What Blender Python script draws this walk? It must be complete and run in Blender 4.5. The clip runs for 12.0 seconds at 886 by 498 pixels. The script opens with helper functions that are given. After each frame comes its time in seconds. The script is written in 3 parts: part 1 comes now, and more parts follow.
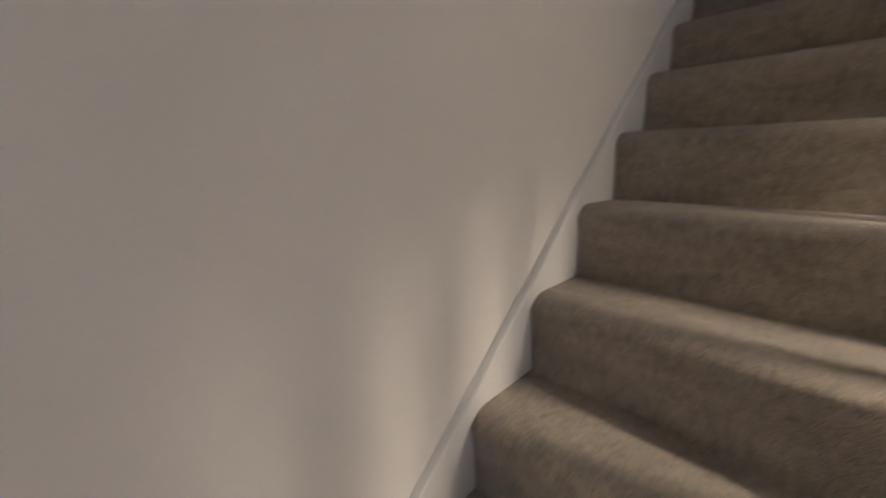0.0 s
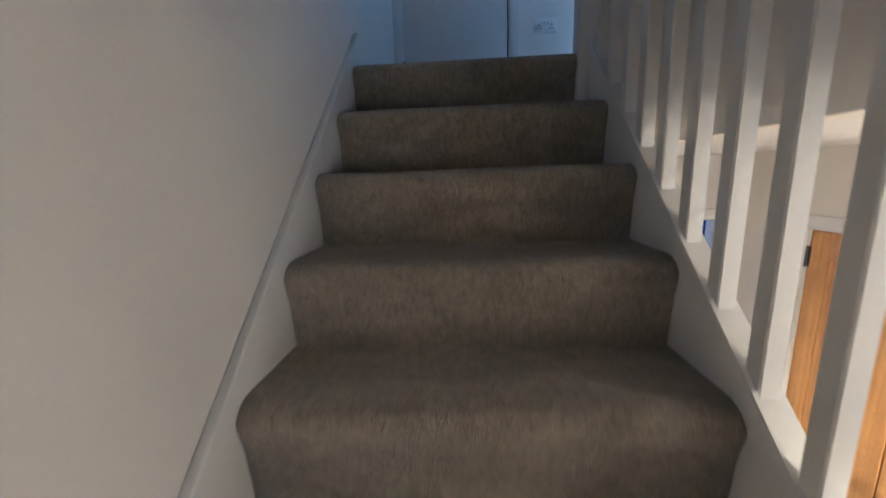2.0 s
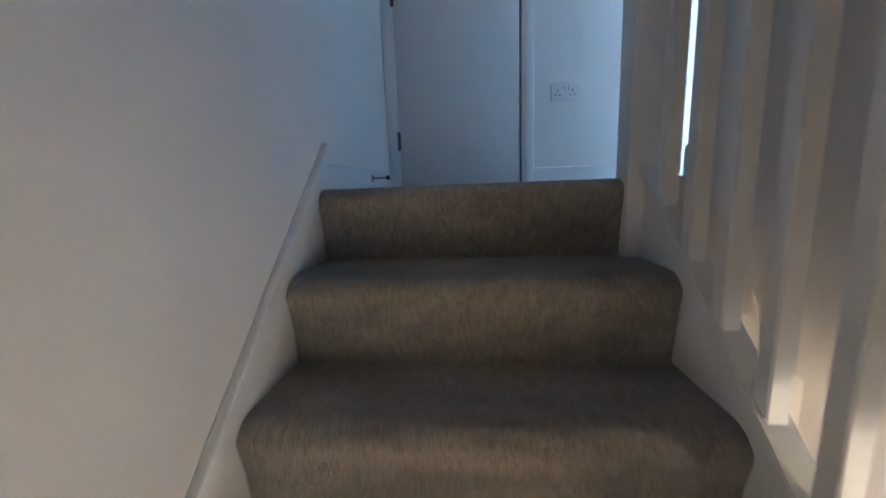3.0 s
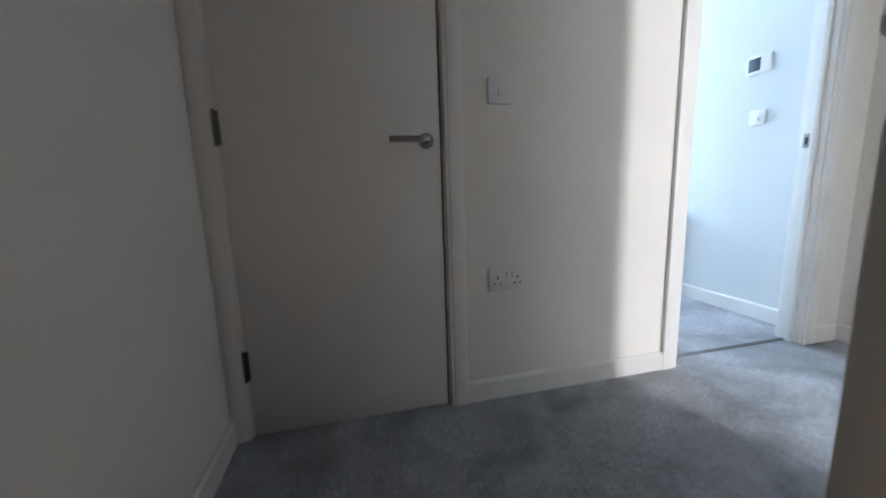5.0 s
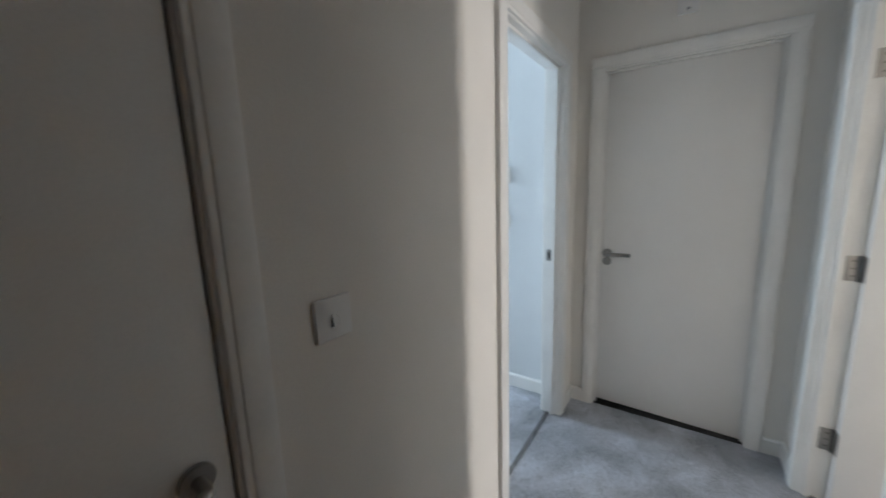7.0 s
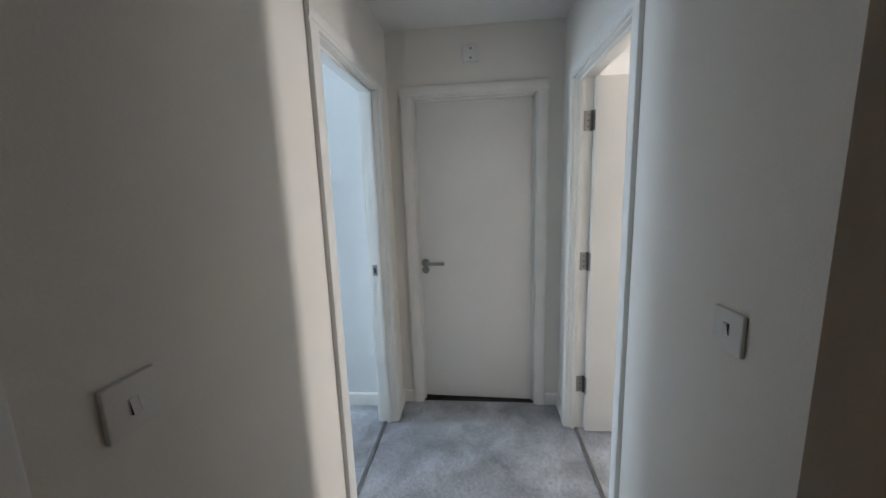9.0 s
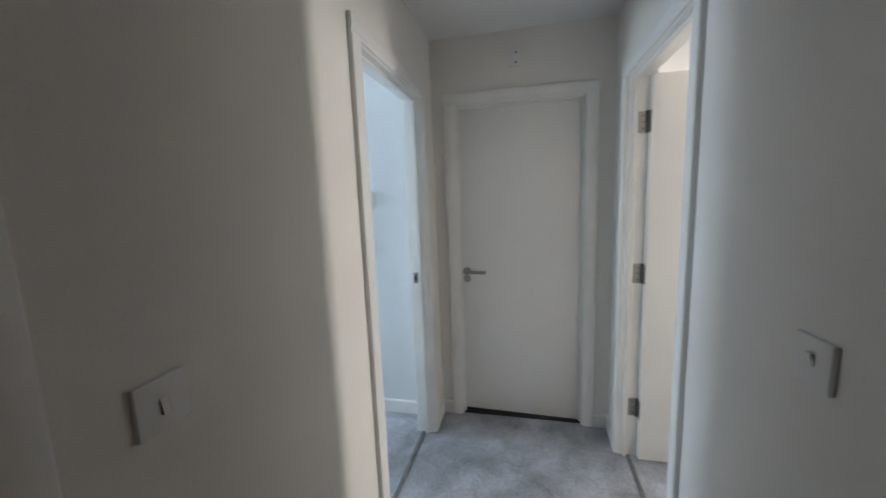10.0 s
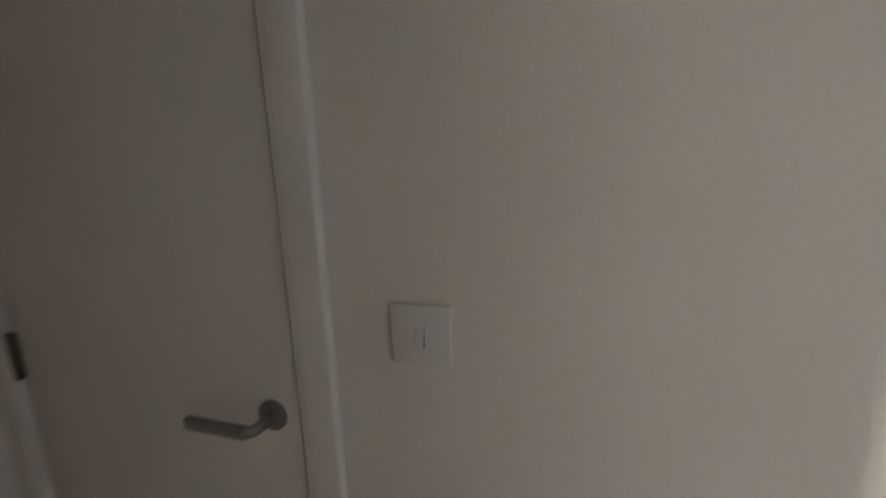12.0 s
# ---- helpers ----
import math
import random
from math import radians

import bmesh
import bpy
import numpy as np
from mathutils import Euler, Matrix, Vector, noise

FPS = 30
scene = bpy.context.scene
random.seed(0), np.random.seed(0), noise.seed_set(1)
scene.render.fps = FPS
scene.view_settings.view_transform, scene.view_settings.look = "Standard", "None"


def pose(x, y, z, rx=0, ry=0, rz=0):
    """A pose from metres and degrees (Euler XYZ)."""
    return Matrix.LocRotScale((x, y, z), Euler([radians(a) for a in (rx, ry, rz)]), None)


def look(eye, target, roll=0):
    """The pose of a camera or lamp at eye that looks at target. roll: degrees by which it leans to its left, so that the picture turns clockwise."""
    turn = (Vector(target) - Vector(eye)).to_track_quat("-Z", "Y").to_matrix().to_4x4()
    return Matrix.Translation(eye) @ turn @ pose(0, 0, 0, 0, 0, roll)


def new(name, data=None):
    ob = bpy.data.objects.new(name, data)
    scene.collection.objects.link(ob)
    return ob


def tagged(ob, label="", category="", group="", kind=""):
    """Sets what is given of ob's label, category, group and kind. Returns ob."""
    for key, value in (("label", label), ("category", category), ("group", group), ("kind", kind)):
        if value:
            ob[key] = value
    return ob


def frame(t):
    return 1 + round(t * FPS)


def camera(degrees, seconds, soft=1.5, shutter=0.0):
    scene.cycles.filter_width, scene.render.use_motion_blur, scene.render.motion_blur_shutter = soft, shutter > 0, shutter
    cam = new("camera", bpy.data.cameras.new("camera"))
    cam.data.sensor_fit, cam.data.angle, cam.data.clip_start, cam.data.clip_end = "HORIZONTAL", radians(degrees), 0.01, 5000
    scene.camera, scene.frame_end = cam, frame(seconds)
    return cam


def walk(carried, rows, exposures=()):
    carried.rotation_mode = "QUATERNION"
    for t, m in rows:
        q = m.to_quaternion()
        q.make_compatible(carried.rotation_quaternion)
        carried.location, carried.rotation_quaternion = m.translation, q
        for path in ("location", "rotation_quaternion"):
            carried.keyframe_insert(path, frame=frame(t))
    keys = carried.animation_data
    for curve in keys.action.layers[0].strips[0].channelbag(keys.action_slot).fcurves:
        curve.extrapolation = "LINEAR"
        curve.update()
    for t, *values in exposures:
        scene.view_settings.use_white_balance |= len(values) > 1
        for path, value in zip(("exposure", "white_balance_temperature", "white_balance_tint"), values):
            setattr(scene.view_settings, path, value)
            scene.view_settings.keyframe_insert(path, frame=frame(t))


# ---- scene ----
# the stored poses: seconds, eye (m), yaw (0 looks along +y), pitch, roll in degrees
PATH = [
    (0, 0.470, -3.548, -1.195, 44.34, -13.06, -0.01),
    (0.5, 0.420, -3.294, -0.980, 21.34, -11.05, -1.71),
    (1, 0.388, -3.052, -0.795, 6.54, -11.20, -1.49),
    (1.5, 0.392, -2.845, -0.653, 3.79, -11.25, -1.86),
    (2, 0.463, -2.619, -0.460, 4.03, -11.14, -1.97),
    (2.5, 0.485, -2.363, -0.196, 4.77, -9.99, -2.17),
    (3, 0.475, -2.139, -0.005, 4.92, -9.75, -2.26),
    (3.5, 0.456, -1.891, 0.198, 4.95, -9.49, -2.12),
    (3.7, 0.445, -1.825, 0.271, 5.33, -9.08, -2.44),
    (5.3, 0.448, -1.112, 0.934, -18.83, -9.23, -1.72),
    (5.5, 0.442, -1.029, 1.007, -22.04, -9.23, -1.69),
    (6, 0.440, -0.839, 1.189, -32.34, -9.54, -1.78),
    (6.5, 0.506, -0.668, 1.336, -41.99, -9.23, -2.11),
    (7, 0.519, -0.580, 1.398, -55.68, -9.66, -1.94),
    (7.5, 0.482, -0.560, 1.442, -75.12, -10.14, -1.66),
    (7.7, 0.490, -0.559, 1.444, -79.77, -10.19, -1.63),
    (9.3, 0.500, -0.542, 1.475, -84.45, -9.36, -1.80),
    (9.5, 0.497, -0.555, 1.491, -84.01, -8.66, -1.70),
    (10, 0.543, -0.573, 1.455, -76.73, -8.00, -2.18),
    (10.5, 0.636, -0.607, 1.402, -57.67, -7.55, -2.15),
    (11, 0.795, -0.530, 1.389, -33.76, -9.14, -1.91),
    (11.5, 0.958, -0.451, 1.387, -10.86, -9.63, -1.87),
    (12, 1.122, -0.448, 1.355, 15.49, -10.57, -1.69),
]
LENS = 101.41


def eye_pose(x, y, z, yaw, pitch, roll):
    return Matrix.Translation((x, y, z)) @ Matrix.Rotation(radians(yaw), 4, "Z") @ Matrix.Rotation(radians(90 + pitch), 4, "X") @ Matrix.Rotation(radians(roll), 4, "Z")


cam = camera(LENS, 12.0, soft=1.6, shutter=0.35)
walk(cam, [(t, eye_pose(*p)) for t, *p in PATH],
     exposures=[(0.0, -0.7, 4100, 6), (0.5, -0.55, 4000, 5.5), (1.0, -0.38, 3950, 5), (1.5, -0.25, 3950, 4.5), (2.5, 0.22, 4000, 2.5), (3.5, 0.72, 4450, 3.0), (3.7, 0.72, 4600, 3.5), (5.3, -0.4, 6200, 11),
                (6.5, -0.72, 6450, 11), (7.5, -0.97, 6450, 11), (9.5, -0.95, 6500, 11), (10.5, -1.0, 6500, 11), (11.3, -0.98, 6550, 11.5), (12.0, -0.45, 7000, 12)])

# ---- world and lights ----
world = bpy.data.worlds.new("sky")
scene.world = world
world.use_nodes = True
wn = world.node_tree
sky = wn.nodes.new("ShaderNodeTexSky")
sky.sky_type, sky.sun_disc, sky.sun_elevation, sky.sun_rotation = "NISHITA", False, radians(35), radians(200)
wn.nodes["Background"].inputs[1].default_value = 0.1
wn.links.new(sky.outputs[0], wn.nodes["Background"].inputs[0])


def lamp(name, kind, place, power, colour, target=None, size=(0.1, 0.1)):
    d = bpy.data.lights.new(name, kind)
    d.energy, d.color = power, colour
    ob = new(name, d)
    ob.matrix_world = look(place, target) if target else Matrix.Translation(place)
    if kind == "AREA":
        d.shape, d.size, d.size_y = "RECTANGLE", *size
    else:
        d.shadow_soft_size = size[0]
    return ob


# daylight in the window of each bedroom and of the room downstairs, and the warm lamp of the hall
lamp("window_light_west", "AREA", (2.355, 3.24, 1.5), 126, (0.66, 0.83, 1.0), (2.355, 0, 1.4), (0.63, 1.2))
lamp("window_light_east", "AREA", (3.26, -5.54, 1.25), 255, (1.0, 0.955, 0.91), (3.26, 0, 1.25), (0.3, 1.9))
lamp("window_light_down", "AREA", (1.5, 2.2, -1.5), 14, (0.45, 0.68, 1.0), (1.5, 0, -1.6), (1.0, 1.2))
lamp("hall_shade_glow", "POINT", (1.70, -2.50, -0.60), 12, (1.0, 0.63, 0.31), size=(0.15,))
bulb = lamp("hall_bulb", "SPOT", (1.70, -2.50, -0.535), 230, (1.0, 0.60, 0.27), (1.70, -2.499, -2.7), size=(0.065,))
bulb.data.spot_size, bulb.data.spot_blend = radians(142), 0.55
lamp("window_light_front", "AREA", (1.82, -5.16, -1.35), 2.6, (0.66, 0.82, 1.0), (1.75, 0, -1.1), (0.5, 1.1))


# ---- materials ----
def mat(name, base, rough=0.6, metal=0.0, grain=0.0, grain_scale=300.0, blotch=0.06, blotch_scale=3.0, bump=0.1, sheen=0.0, per_object=0.0, spec=0.5):
    m = bpy.data.materials.new(name)
    m.use_nodes = True
    nt = m.node_tree
    b = nt.nodes["Principled BSDF"]
    b.inputs["Roughness"].default_value, b.inputs["Metallic"].default_value = rough, metal
    b.inputs["Specular IOR Level"].default_value = spec
    b.inputs["Sheen Weight"].default_value = sheen
    co = nt.nodes.new("ShaderNodeNewGeometry").outputs["Position"]
    fine, wide = nt.nodes.new("ShaderNodeTexNoise"), nt.nodes.new("ShaderNodeTexNoise")
    fine.inputs["Scale"].default_value, wide.inputs["Scale"].default_value = grain_scale, blotch_scale
    fine.inputs["Detail"].default_value, wide.inputs["Detail"].default_value = 3, 4
    for n in (fine, wide):
        nt.links.new(co, n.inputs["Vector"])
    r1, r2 = nt.nodes.new("ShaderNodeMapRange"), nt.nodes.new("ShaderNodeMapRange")
    for r, n, amount in ((r1, fine, grain), (r2, wide, blotch)):
        r.inputs[1].default_value, r.inputs[2].default_value = 0.3, 0.7
        r.inputs[3].default_value, r.inputs[4].default_value = 1 - amount, 1 + amount
        nt.links.new(n.outputs["Fac"], r.inputs[0])
    mul = nt.nodes.new("ShaderNodeMath")
    mul.operation = "MULTIPLY"
    nt.links.new(r1.outputs[0], mul.inputs[0]), nt.links.new(r2.outputs[0], mul.inputs[1])
    mix = nt.nodes.new("ShaderNodeMix")
    mix.data_type, mix.blend_type = "RGBA", "MULTIPLY"
    mix.inputs["Factor"].default_value = 1.0
    mix.inputs["A"].default_value = (*base, 1)
    nt.links.new(mul.outputs[0], mix.inputs["B"])
    nt.links.new(mix.outputs["Result"], b.inputs["Base Color"])
    bp = nt.nodes.new("ShaderNodeBump")
    bp.inputs["Strength"].default_value, bp.inputs["Distance"].default_value = bump, 0.004
    nt.links.new(fine.outputs["Fac"], bp.inputs["Height"])
    nt.links.new(bp.outputs[0], b.inputs["Normal"])
    return m


def carpet(name, base, worn, worn_scale, worn_stretch=(1, 1, 1), pile_stretch=(1, 1, 1), pile=(95, 0.13), soft=(7, 0.68)):
    """Cut-pile carpet: tufts, clumps of leaning pile and wide trodden patches."""
    m = mat(name, base, 0.95, grain=0.30, grain_scale=330, blotch=worn, blotch_scale=worn_scale, bump=1.0, sheen=0.45, spec=0.08)
    nt = m.node_tree
    wide = [n for n in nt.nodes if n.type == "TEX_NOISE" and n.inputs["Scale"].default_value < 50][0]
    fine = [n for n in nt.nodes if n.type == "TEX_NOISE" and n.inputs["Scale"].default_value > 50][0]
    wide.inputs["Detail"].default_value, wide.inputs["Roughness"].default_value, wide.inputs["Distortion"].default_value = *soft, 0.6
    clump = nt.nodes.new("ShaderNodeTexNoise")
    clump.inputs["Scale"].default_value, clump.inputs["Detail"].default_value, clump.inputs["Distortion"].default_value = pile[0], 4, 0.8
    place = nt.nodes.new("ShaderNodeNewGeometry").outputs["Position"]
    for noise, stretch in ((wide, worn_stretch), (clump, pile_stretch)):
        scaled = nt.nodes.new("ShaderNodeMapping")
        scaled.inputs["Scale"].default_value = stretch
        nt.links.new(place, scaled.inputs["Vector"])
        nt.links.new(scaled.outputs[0], noise.inputs["Vector"])
    r = nt.nodes.new("ShaderNodeMapRange")
    r.inputs[1].default_value, r.inputs[2].default_value, r.inputs[3].default_value, r.inputs[4].default_value = 0.32, 0.68, 1 - pile[1], 1 + pile[1]
    nt.links.new(clump.outputs["Fac"], r.inputs[0])
    mul = [n for n in nt.nodes if n.type == "MATH" and n.operation == "MULTIPLY"][0]
    two = nt.nodes.new("ShaderNodeMath")
    two.operation = "MULTIPLY"
    mix = [n for n in nt.nodes if n.type == "MIX"][0]
    nt.links.new(mul.outputs[0], two.inputs[0]), nt.links.new(r.outputs[0], two.inputs[1])
    nt.links.new(two.outputs[0], mix.inputs["B"])
    high = nt.nodes.new("ShaderNodeMath")
    high.operation = "ADD"
    nt.links.new(fine.outputs["Fac"], high.inputs[0]), nt.links.new(clump.outputs["Fac"], high.inputs[1])
    b = [n for n in nt.nodes if n.type == "BUMP"][0]
    b.inputs["Distance"].default_value = 0.008
    nt.links.new(high.outputs[0], b.inputs["Height"])
    return m


BEDROOM = mat("bedroom_emulsion", (0.74, 0.76, 0.765), 0.75, grain=0.02, grain_scale=180, blotch=0.03, blotch_scale=2, bump=0.12, spec=0.25)
PAINT = mat("wall_emulsion", (0.86, 0.83, 0.78), 0.75, grain=0.02, grain_scale=180, blotch=0.03, blotch_scale=2, bump=0.12, spec=0.25)
CEIL = mat("ceiling_emulsion", (0.85, 0.85, 0.84), 0.85, grain=0.02, grain_scale=150, blotch=0.02, bump=0.1, spec=0.2)
TRIM = mat("satin_white_trim", (0.85, 0.84, 0.81), 0.4, grain=0.015, grain_scale=90, blotch=0.04, blotch_scale=6, bump=0.06)
DOORP = mat("white_door_paint", (0.82, 0.805, 0.775), 0.42, grain=0.02, grain_scale=220, blotch=0.025, blotch_scale=3, bump=0.06)
STAIRC = carpet("stair_carpet_taupe", (0.41, 0.355, 0.265), 0.28, 11.0, (0.4, 1.0, 1.0), (1.0, 0.45, 0.45), (75, 0.19))
CARPET = carpet("landing_carpet_grey", (0.395, 0.415, 0.455), 0.42, 4.0, pile=(62, 0.21), soft=(4, 0.55))
STEEL = mat("brushed_steel", (0.34, 0.335, 0.325), 0.40, 1.0, grain=0.08, grain_scale=500, blotch=0.05, bump=0.03)
PLASTIC = mat("white_plastic", (0.82, 0.81, 0.79), 0.35, grain=0.01, blotch=0.02, bump=0.02)
GREYP = mat("grey_plastic", (0.33, 0.33, 0.34), 0.4, blotch=0.05, bump=0.02)
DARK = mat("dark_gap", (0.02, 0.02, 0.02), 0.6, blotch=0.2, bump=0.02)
HINGE = mat("dull_steel_hinge", (0.15, 0.148, 0.145), 0.5, 1.0, grain=0.1, grain_scale=500, blotch=0.1, bump=0.03)
BRASSY = mat("dark_metal_strip", (0.24, 0.24, 0.245), 0.5, 0.6, grain=0.1, grain_scale=400, blotch=0.2, blotch_scale=20, bump=0.05)
SCREEN = mat("thermostat_screen", (0.05, 0.075, 0.10), 0.15, blotch=0.1, bump=0.0)
BLUE = mat("blue_cloth", (0.025, 0.07, 0.26), 0.85, grain=0.15, grain_scale=500, blotch=0.25, blotch_scale=12, bump=0.4, sheen=0.3)
TILE = mat("hall_floor_vinyl", (0.26, 0.21, 0.16), 0.5, grain=0.06, blotch=0.15, bump=0.05)
GLASS = bpy.data.materials.new("window_glass")
GLASS.use_nodes = True
GLASS.node_tree.nodes["Principled BSDF"].inputs["Transmission Weight"].default_value = 1.0
GLASS.node_tree.nodes["Principled BSDF"].inputs["Roughness"].default_value = 0.02


def oak_material():
    m = mat("oiled_oak", (0.53, 0.27, 0.082), 0.6, grain=0.08, grain_scale=120, blotch=0.12, blotch_scale=5, bump=0.08)
    nt = m.node_tree
    co = nt.nodes.new("ShaderNodeNewGeometry").outputs["Position"]
    mp = nt.nodes.new("ShaderNodeMapping")
    mp.inputs["Scale"].default_value = (40, 40, 1.5)
    wv = nt.nodes.new("ShaderNodeTexNoise")
    wv.inputs["Scale"].default_value, wv.inputs["Detail"].default_value = 1.0, 5
    nt.links.new(co, mp.inputs["Vector"]), nt.links.new(mp.outputs[0], wv.inputs["Vector"])
    ramp = nt.nodes.new("ShaderNodeValToRGB")
    ramp.color_ramp.elements[0].color, ramp.color_ramp.elements[1].color = (0.58, 0.30, 0.075, 1), (0.76, 0.44, 0.13, 1)
    ramp.color_ramp.elements[0].position, ramp.color_ramp.elements[1].position = 0.35, 0.68
    nt.links.new(wv.outputs["Fac"], ramp.inputs[0])
    nt.links.new(ramp.outputs[0], [n for n in nt.nodes if n.type == "MIX"][0].inputs["A"])
    return m


OAK = oak_material()


# ---- mesh helpers ----
def box(bm, x0, x1, y0, y1, z0, z1):
    """One closed box added to bm."""
    v = [bm.verts.new((x, y, z)) for x in (x0, x1) for y in (y0, y1) for z in (z0, z1)]
    for f in ((0, 1, 3, 2), (4, 6, 7, 5), (0, 4, 5, 1), (2, 3, 7, 6), (0, 2, 6, 4), (1, 5, 7, 3)):
        bm.faces.new([v[i] for i in f])
    return bm


def boxes(*rows):
    bm = bmesh.new()
    for r in rows:
        box(bm, *r)
    return bm


def soft_box(x0, x1, y0, y1, z0, z1, r=0.003, seg=2):
    bm = boxes((x0, x1, y0, y1, z0, z1))
    bmesh.ops.bevel(bm, geom=bm.edges[:], offset=r, segments=seg, affect="EDGES", profile=0.5)
    return bm


def prism(profile, axis, a, b):
    """A profile of (p, q) pairs pushed along an axis from a to b. axis x: p=y q=z; y: p=x q=z; z: p=x q=y."""
    bm = bmesh.new()
    put = {"x": lambda p, q, s: (s, p, q), "y": lambda p, q, s: (p, s, q), "z": lambda p, q, s: (p, q, s)}[axis]
    lo, hi = ([bm.verts.new(put(p, q, s)) for p, q in profile] for s in (a, b))
    n = len(profile)
    for i in range(n):
        bm.faces.new((lo[i], lo[(i + 1) % n], hi[(i + 1) % n], hi[i]))
    bm.faces.new(lo[::-1]), bm.faces.new(hi)
    bmesh.ops.recalc_face_normals(bm, faces=bm.faces[:])
    return bm


def tube(points, radius, sides=10):
    """A round bar along a run of points."""
    bm = bmesh.new()
    rings = []
    for i, p in enumerate(points):
        a, b = Vector(points[max(i - 1, 0)]), Vector(points[min(i + 1, len(points) - 1)])
        m = (b - a).to_track_quat("Z", "Y").to_matrix()
        rings.append([bm.verts.new(Vector(p) + m @ Vector((radius * math.cos(k * math.tau / sides), radius * math.sin(k * math.tau / sides), 0))) for k in range(sides)])
    for r, s in zip(rings, rings[1:]):
        for k in range(sides):
            bm.faces.new((r[k], r[(k + 1) % sides], s[(k + 1) % sides], s[k]))
    bm.faces.new(rings[0][::-1]), bm.faces.new(rings[-1])
    bmesh.ops.recalc_face_normals(bm, faces=bm.faces[:])
    return bm


def bevelled(bm, r, seg=2):
    bmesh.ops.bevel(bm, geom=bm.edges[:], offset=r, segments=seg, affect="EDGES", profile=0.5)
    return bm


def disc(radius, depth, r=0.002, sides=28):
    """A round plate that stands on the plane y=0 and rises along +y."""
    bm = bmesh.new()
    bmesh.ops.create_cone(bm, cap_ends=True, segments=sides, radius1=radius, radius2=radius, depth=depth)
    bmesh.ops.bevel(bm, geom=[e for e in bm.edges if abs(e.verts[0].co.z - e.verts[1].co.z) < 1e-6], offset=r, segments=2, affect="EDGES")
    bmesh.ops.transform(bm, verts=bm.verts[:], matrix=Matrix.Translation((0, depth / 2, 0)) @ Matrix.Rotation(radians(-90), 4, "X"))
    return bm


def moved(bm, x=0, y=0, z=0):
    bmesh.ops.translate(bm, verts=bm.verts[:], vec=(x, y, z))
    return bm


def mesh_of(name, bm, material, smooth=True):
    bmesh.ops.recalc_face_normals(bm, faces=bm.faces[:])
    me = bpy.data.meshes.new(name)
    bm.to_mesh(me), bm.free()
    me.materials.append(material)
    if smooth:
        me.set_sharp_from_angle(angle=radians(35))
        me.polygons.foreach_set("use_smooth", [True] * len(me.polygons))
    return me


def part(name, bm, material, parent, label=""):
    ob = new(name, mesh_of(name, bm, material))
    ob.parent = parent
    return tagged(ob, label)


def thing(name, label, category, m=Matrix(), group="", kind=""):
    ob = new(name)
    ob.matrix_world = m
    return tagged(ob, label, category, group, kind)


def solid(name, bm, material, label, category, kind="structure"):
    return tagged(new(name, mesh_of(name, bm, material)), label, category, kind=kind)


# ---- plan, in metres: landing floor at z 0, front of the landing wall at y 0, stair wall at x 0 ----
RISE, GOING, EDGE = 0.218, 0.239, -1.091
HC = 2.39                    # ceiling above the landing
GROUND, SLAB = -2.77, -0.38  # hall floor, hall ceiling
WC = -1.055                  # wall across the corridor
XE = 2.800                   # end wall of the corridor
XB = 1.07                    # upper wall beside the stairs
HX = 2.13                    # far wall of the hall downstairs
HEAD = 2.0                   # door heads
STEPS = 13


def wall(name, along, a, b, c0, c1, z0, z1, holes, label, material=None):
    """A wall from a to b along x or y, from c0 to c1 across, with holes (from, to, sill, head) right through it."""
    rows, at = [], a
    for h0, h1, s, t in sorted(holes):
        rows += [(at, h0, z0, z1), (h0, h1, t, z1)]
        if s > z0:
            rows.append((h0, h1, z0, s))
        at = h1
    rows.append((at, b, z0, z1))
    bm = bmesh.new()
    for u0, u1, w0, w1 in rows:
        box(bm, *((u0, u1, c0, c1) if along == "x" else (c0, c1, u0, u1)), w0, w1)
    bmesh.ops.remove_doubles(bm, verts=bm.verts[:], dist=1e-5)
    return solid(name, bm, material or PAINT, label, "wall")


# openings, clear between the linings
D1 = (0.062, 0.754)
DL = (1.804, 2.557)
DR = (1.825, 2.557)
D3 = (-0.893, -0.149)
T = 0.026  # lining thickness

wall("wall_stair", "y", -5.3, 3.4, -0.1, 0.0, GROUND, HC, [], "off-white painted plaster wall beside the stairs")
wall("wall_landing", "x", 0.0, 2.95, 0.0, 0.1, 0.0, HC, [(D1[0] - T, D1[1] + T, 0.0, HEAD + T), (DL[0] - T, DL[1] + T, 0.0, HEAD + T)], "off-white painted landing wall with two door openings")
wall("wall_corridor", "x", XB, 2.95, WC - 0.1, WC, 0.0, HC, [(DR[0] - T, DR[1] + T, 0.0, HEAD + T)], "off-white painted corridor wall with a door opening")
wall("wall_end", "y", WC, 0.0, XE, XE + 0.1, 0.0, HC, [(D3[0] - T, D3[1] + T, 0.0, HEAD + T)], "off-white painted end wall around a closed door")
wall("wall_stairwell", "y", -5.2, WC - 0.1, XB, XB + 0.1, SLAB, HC, [], "painted upper wall over the open side of the stairs")
solid("wall_stairwell_end", boxes((XB, XB + 0.1, WC - 0.1, WC - 0.002, SLAB, -0.001)), PAINT, "painted end of the wall over the stairs", "wall")
wall("wall_back", "x", 0.0, 2.23, -5.3, -5.2, GROUND, HC, [(1.57, 2.07, GROUND + 0.87, GROUND + 1.97)], "plain painted wall behind the stair foot")
wall("wall_hall", "y", -5.2, -0.2, HX, HX + 0.1, GROUND, SLAB, [(-1.5225, -0.7375, GROUND, GROUND + 2.03)], "cream painted hall wall with an oak door")
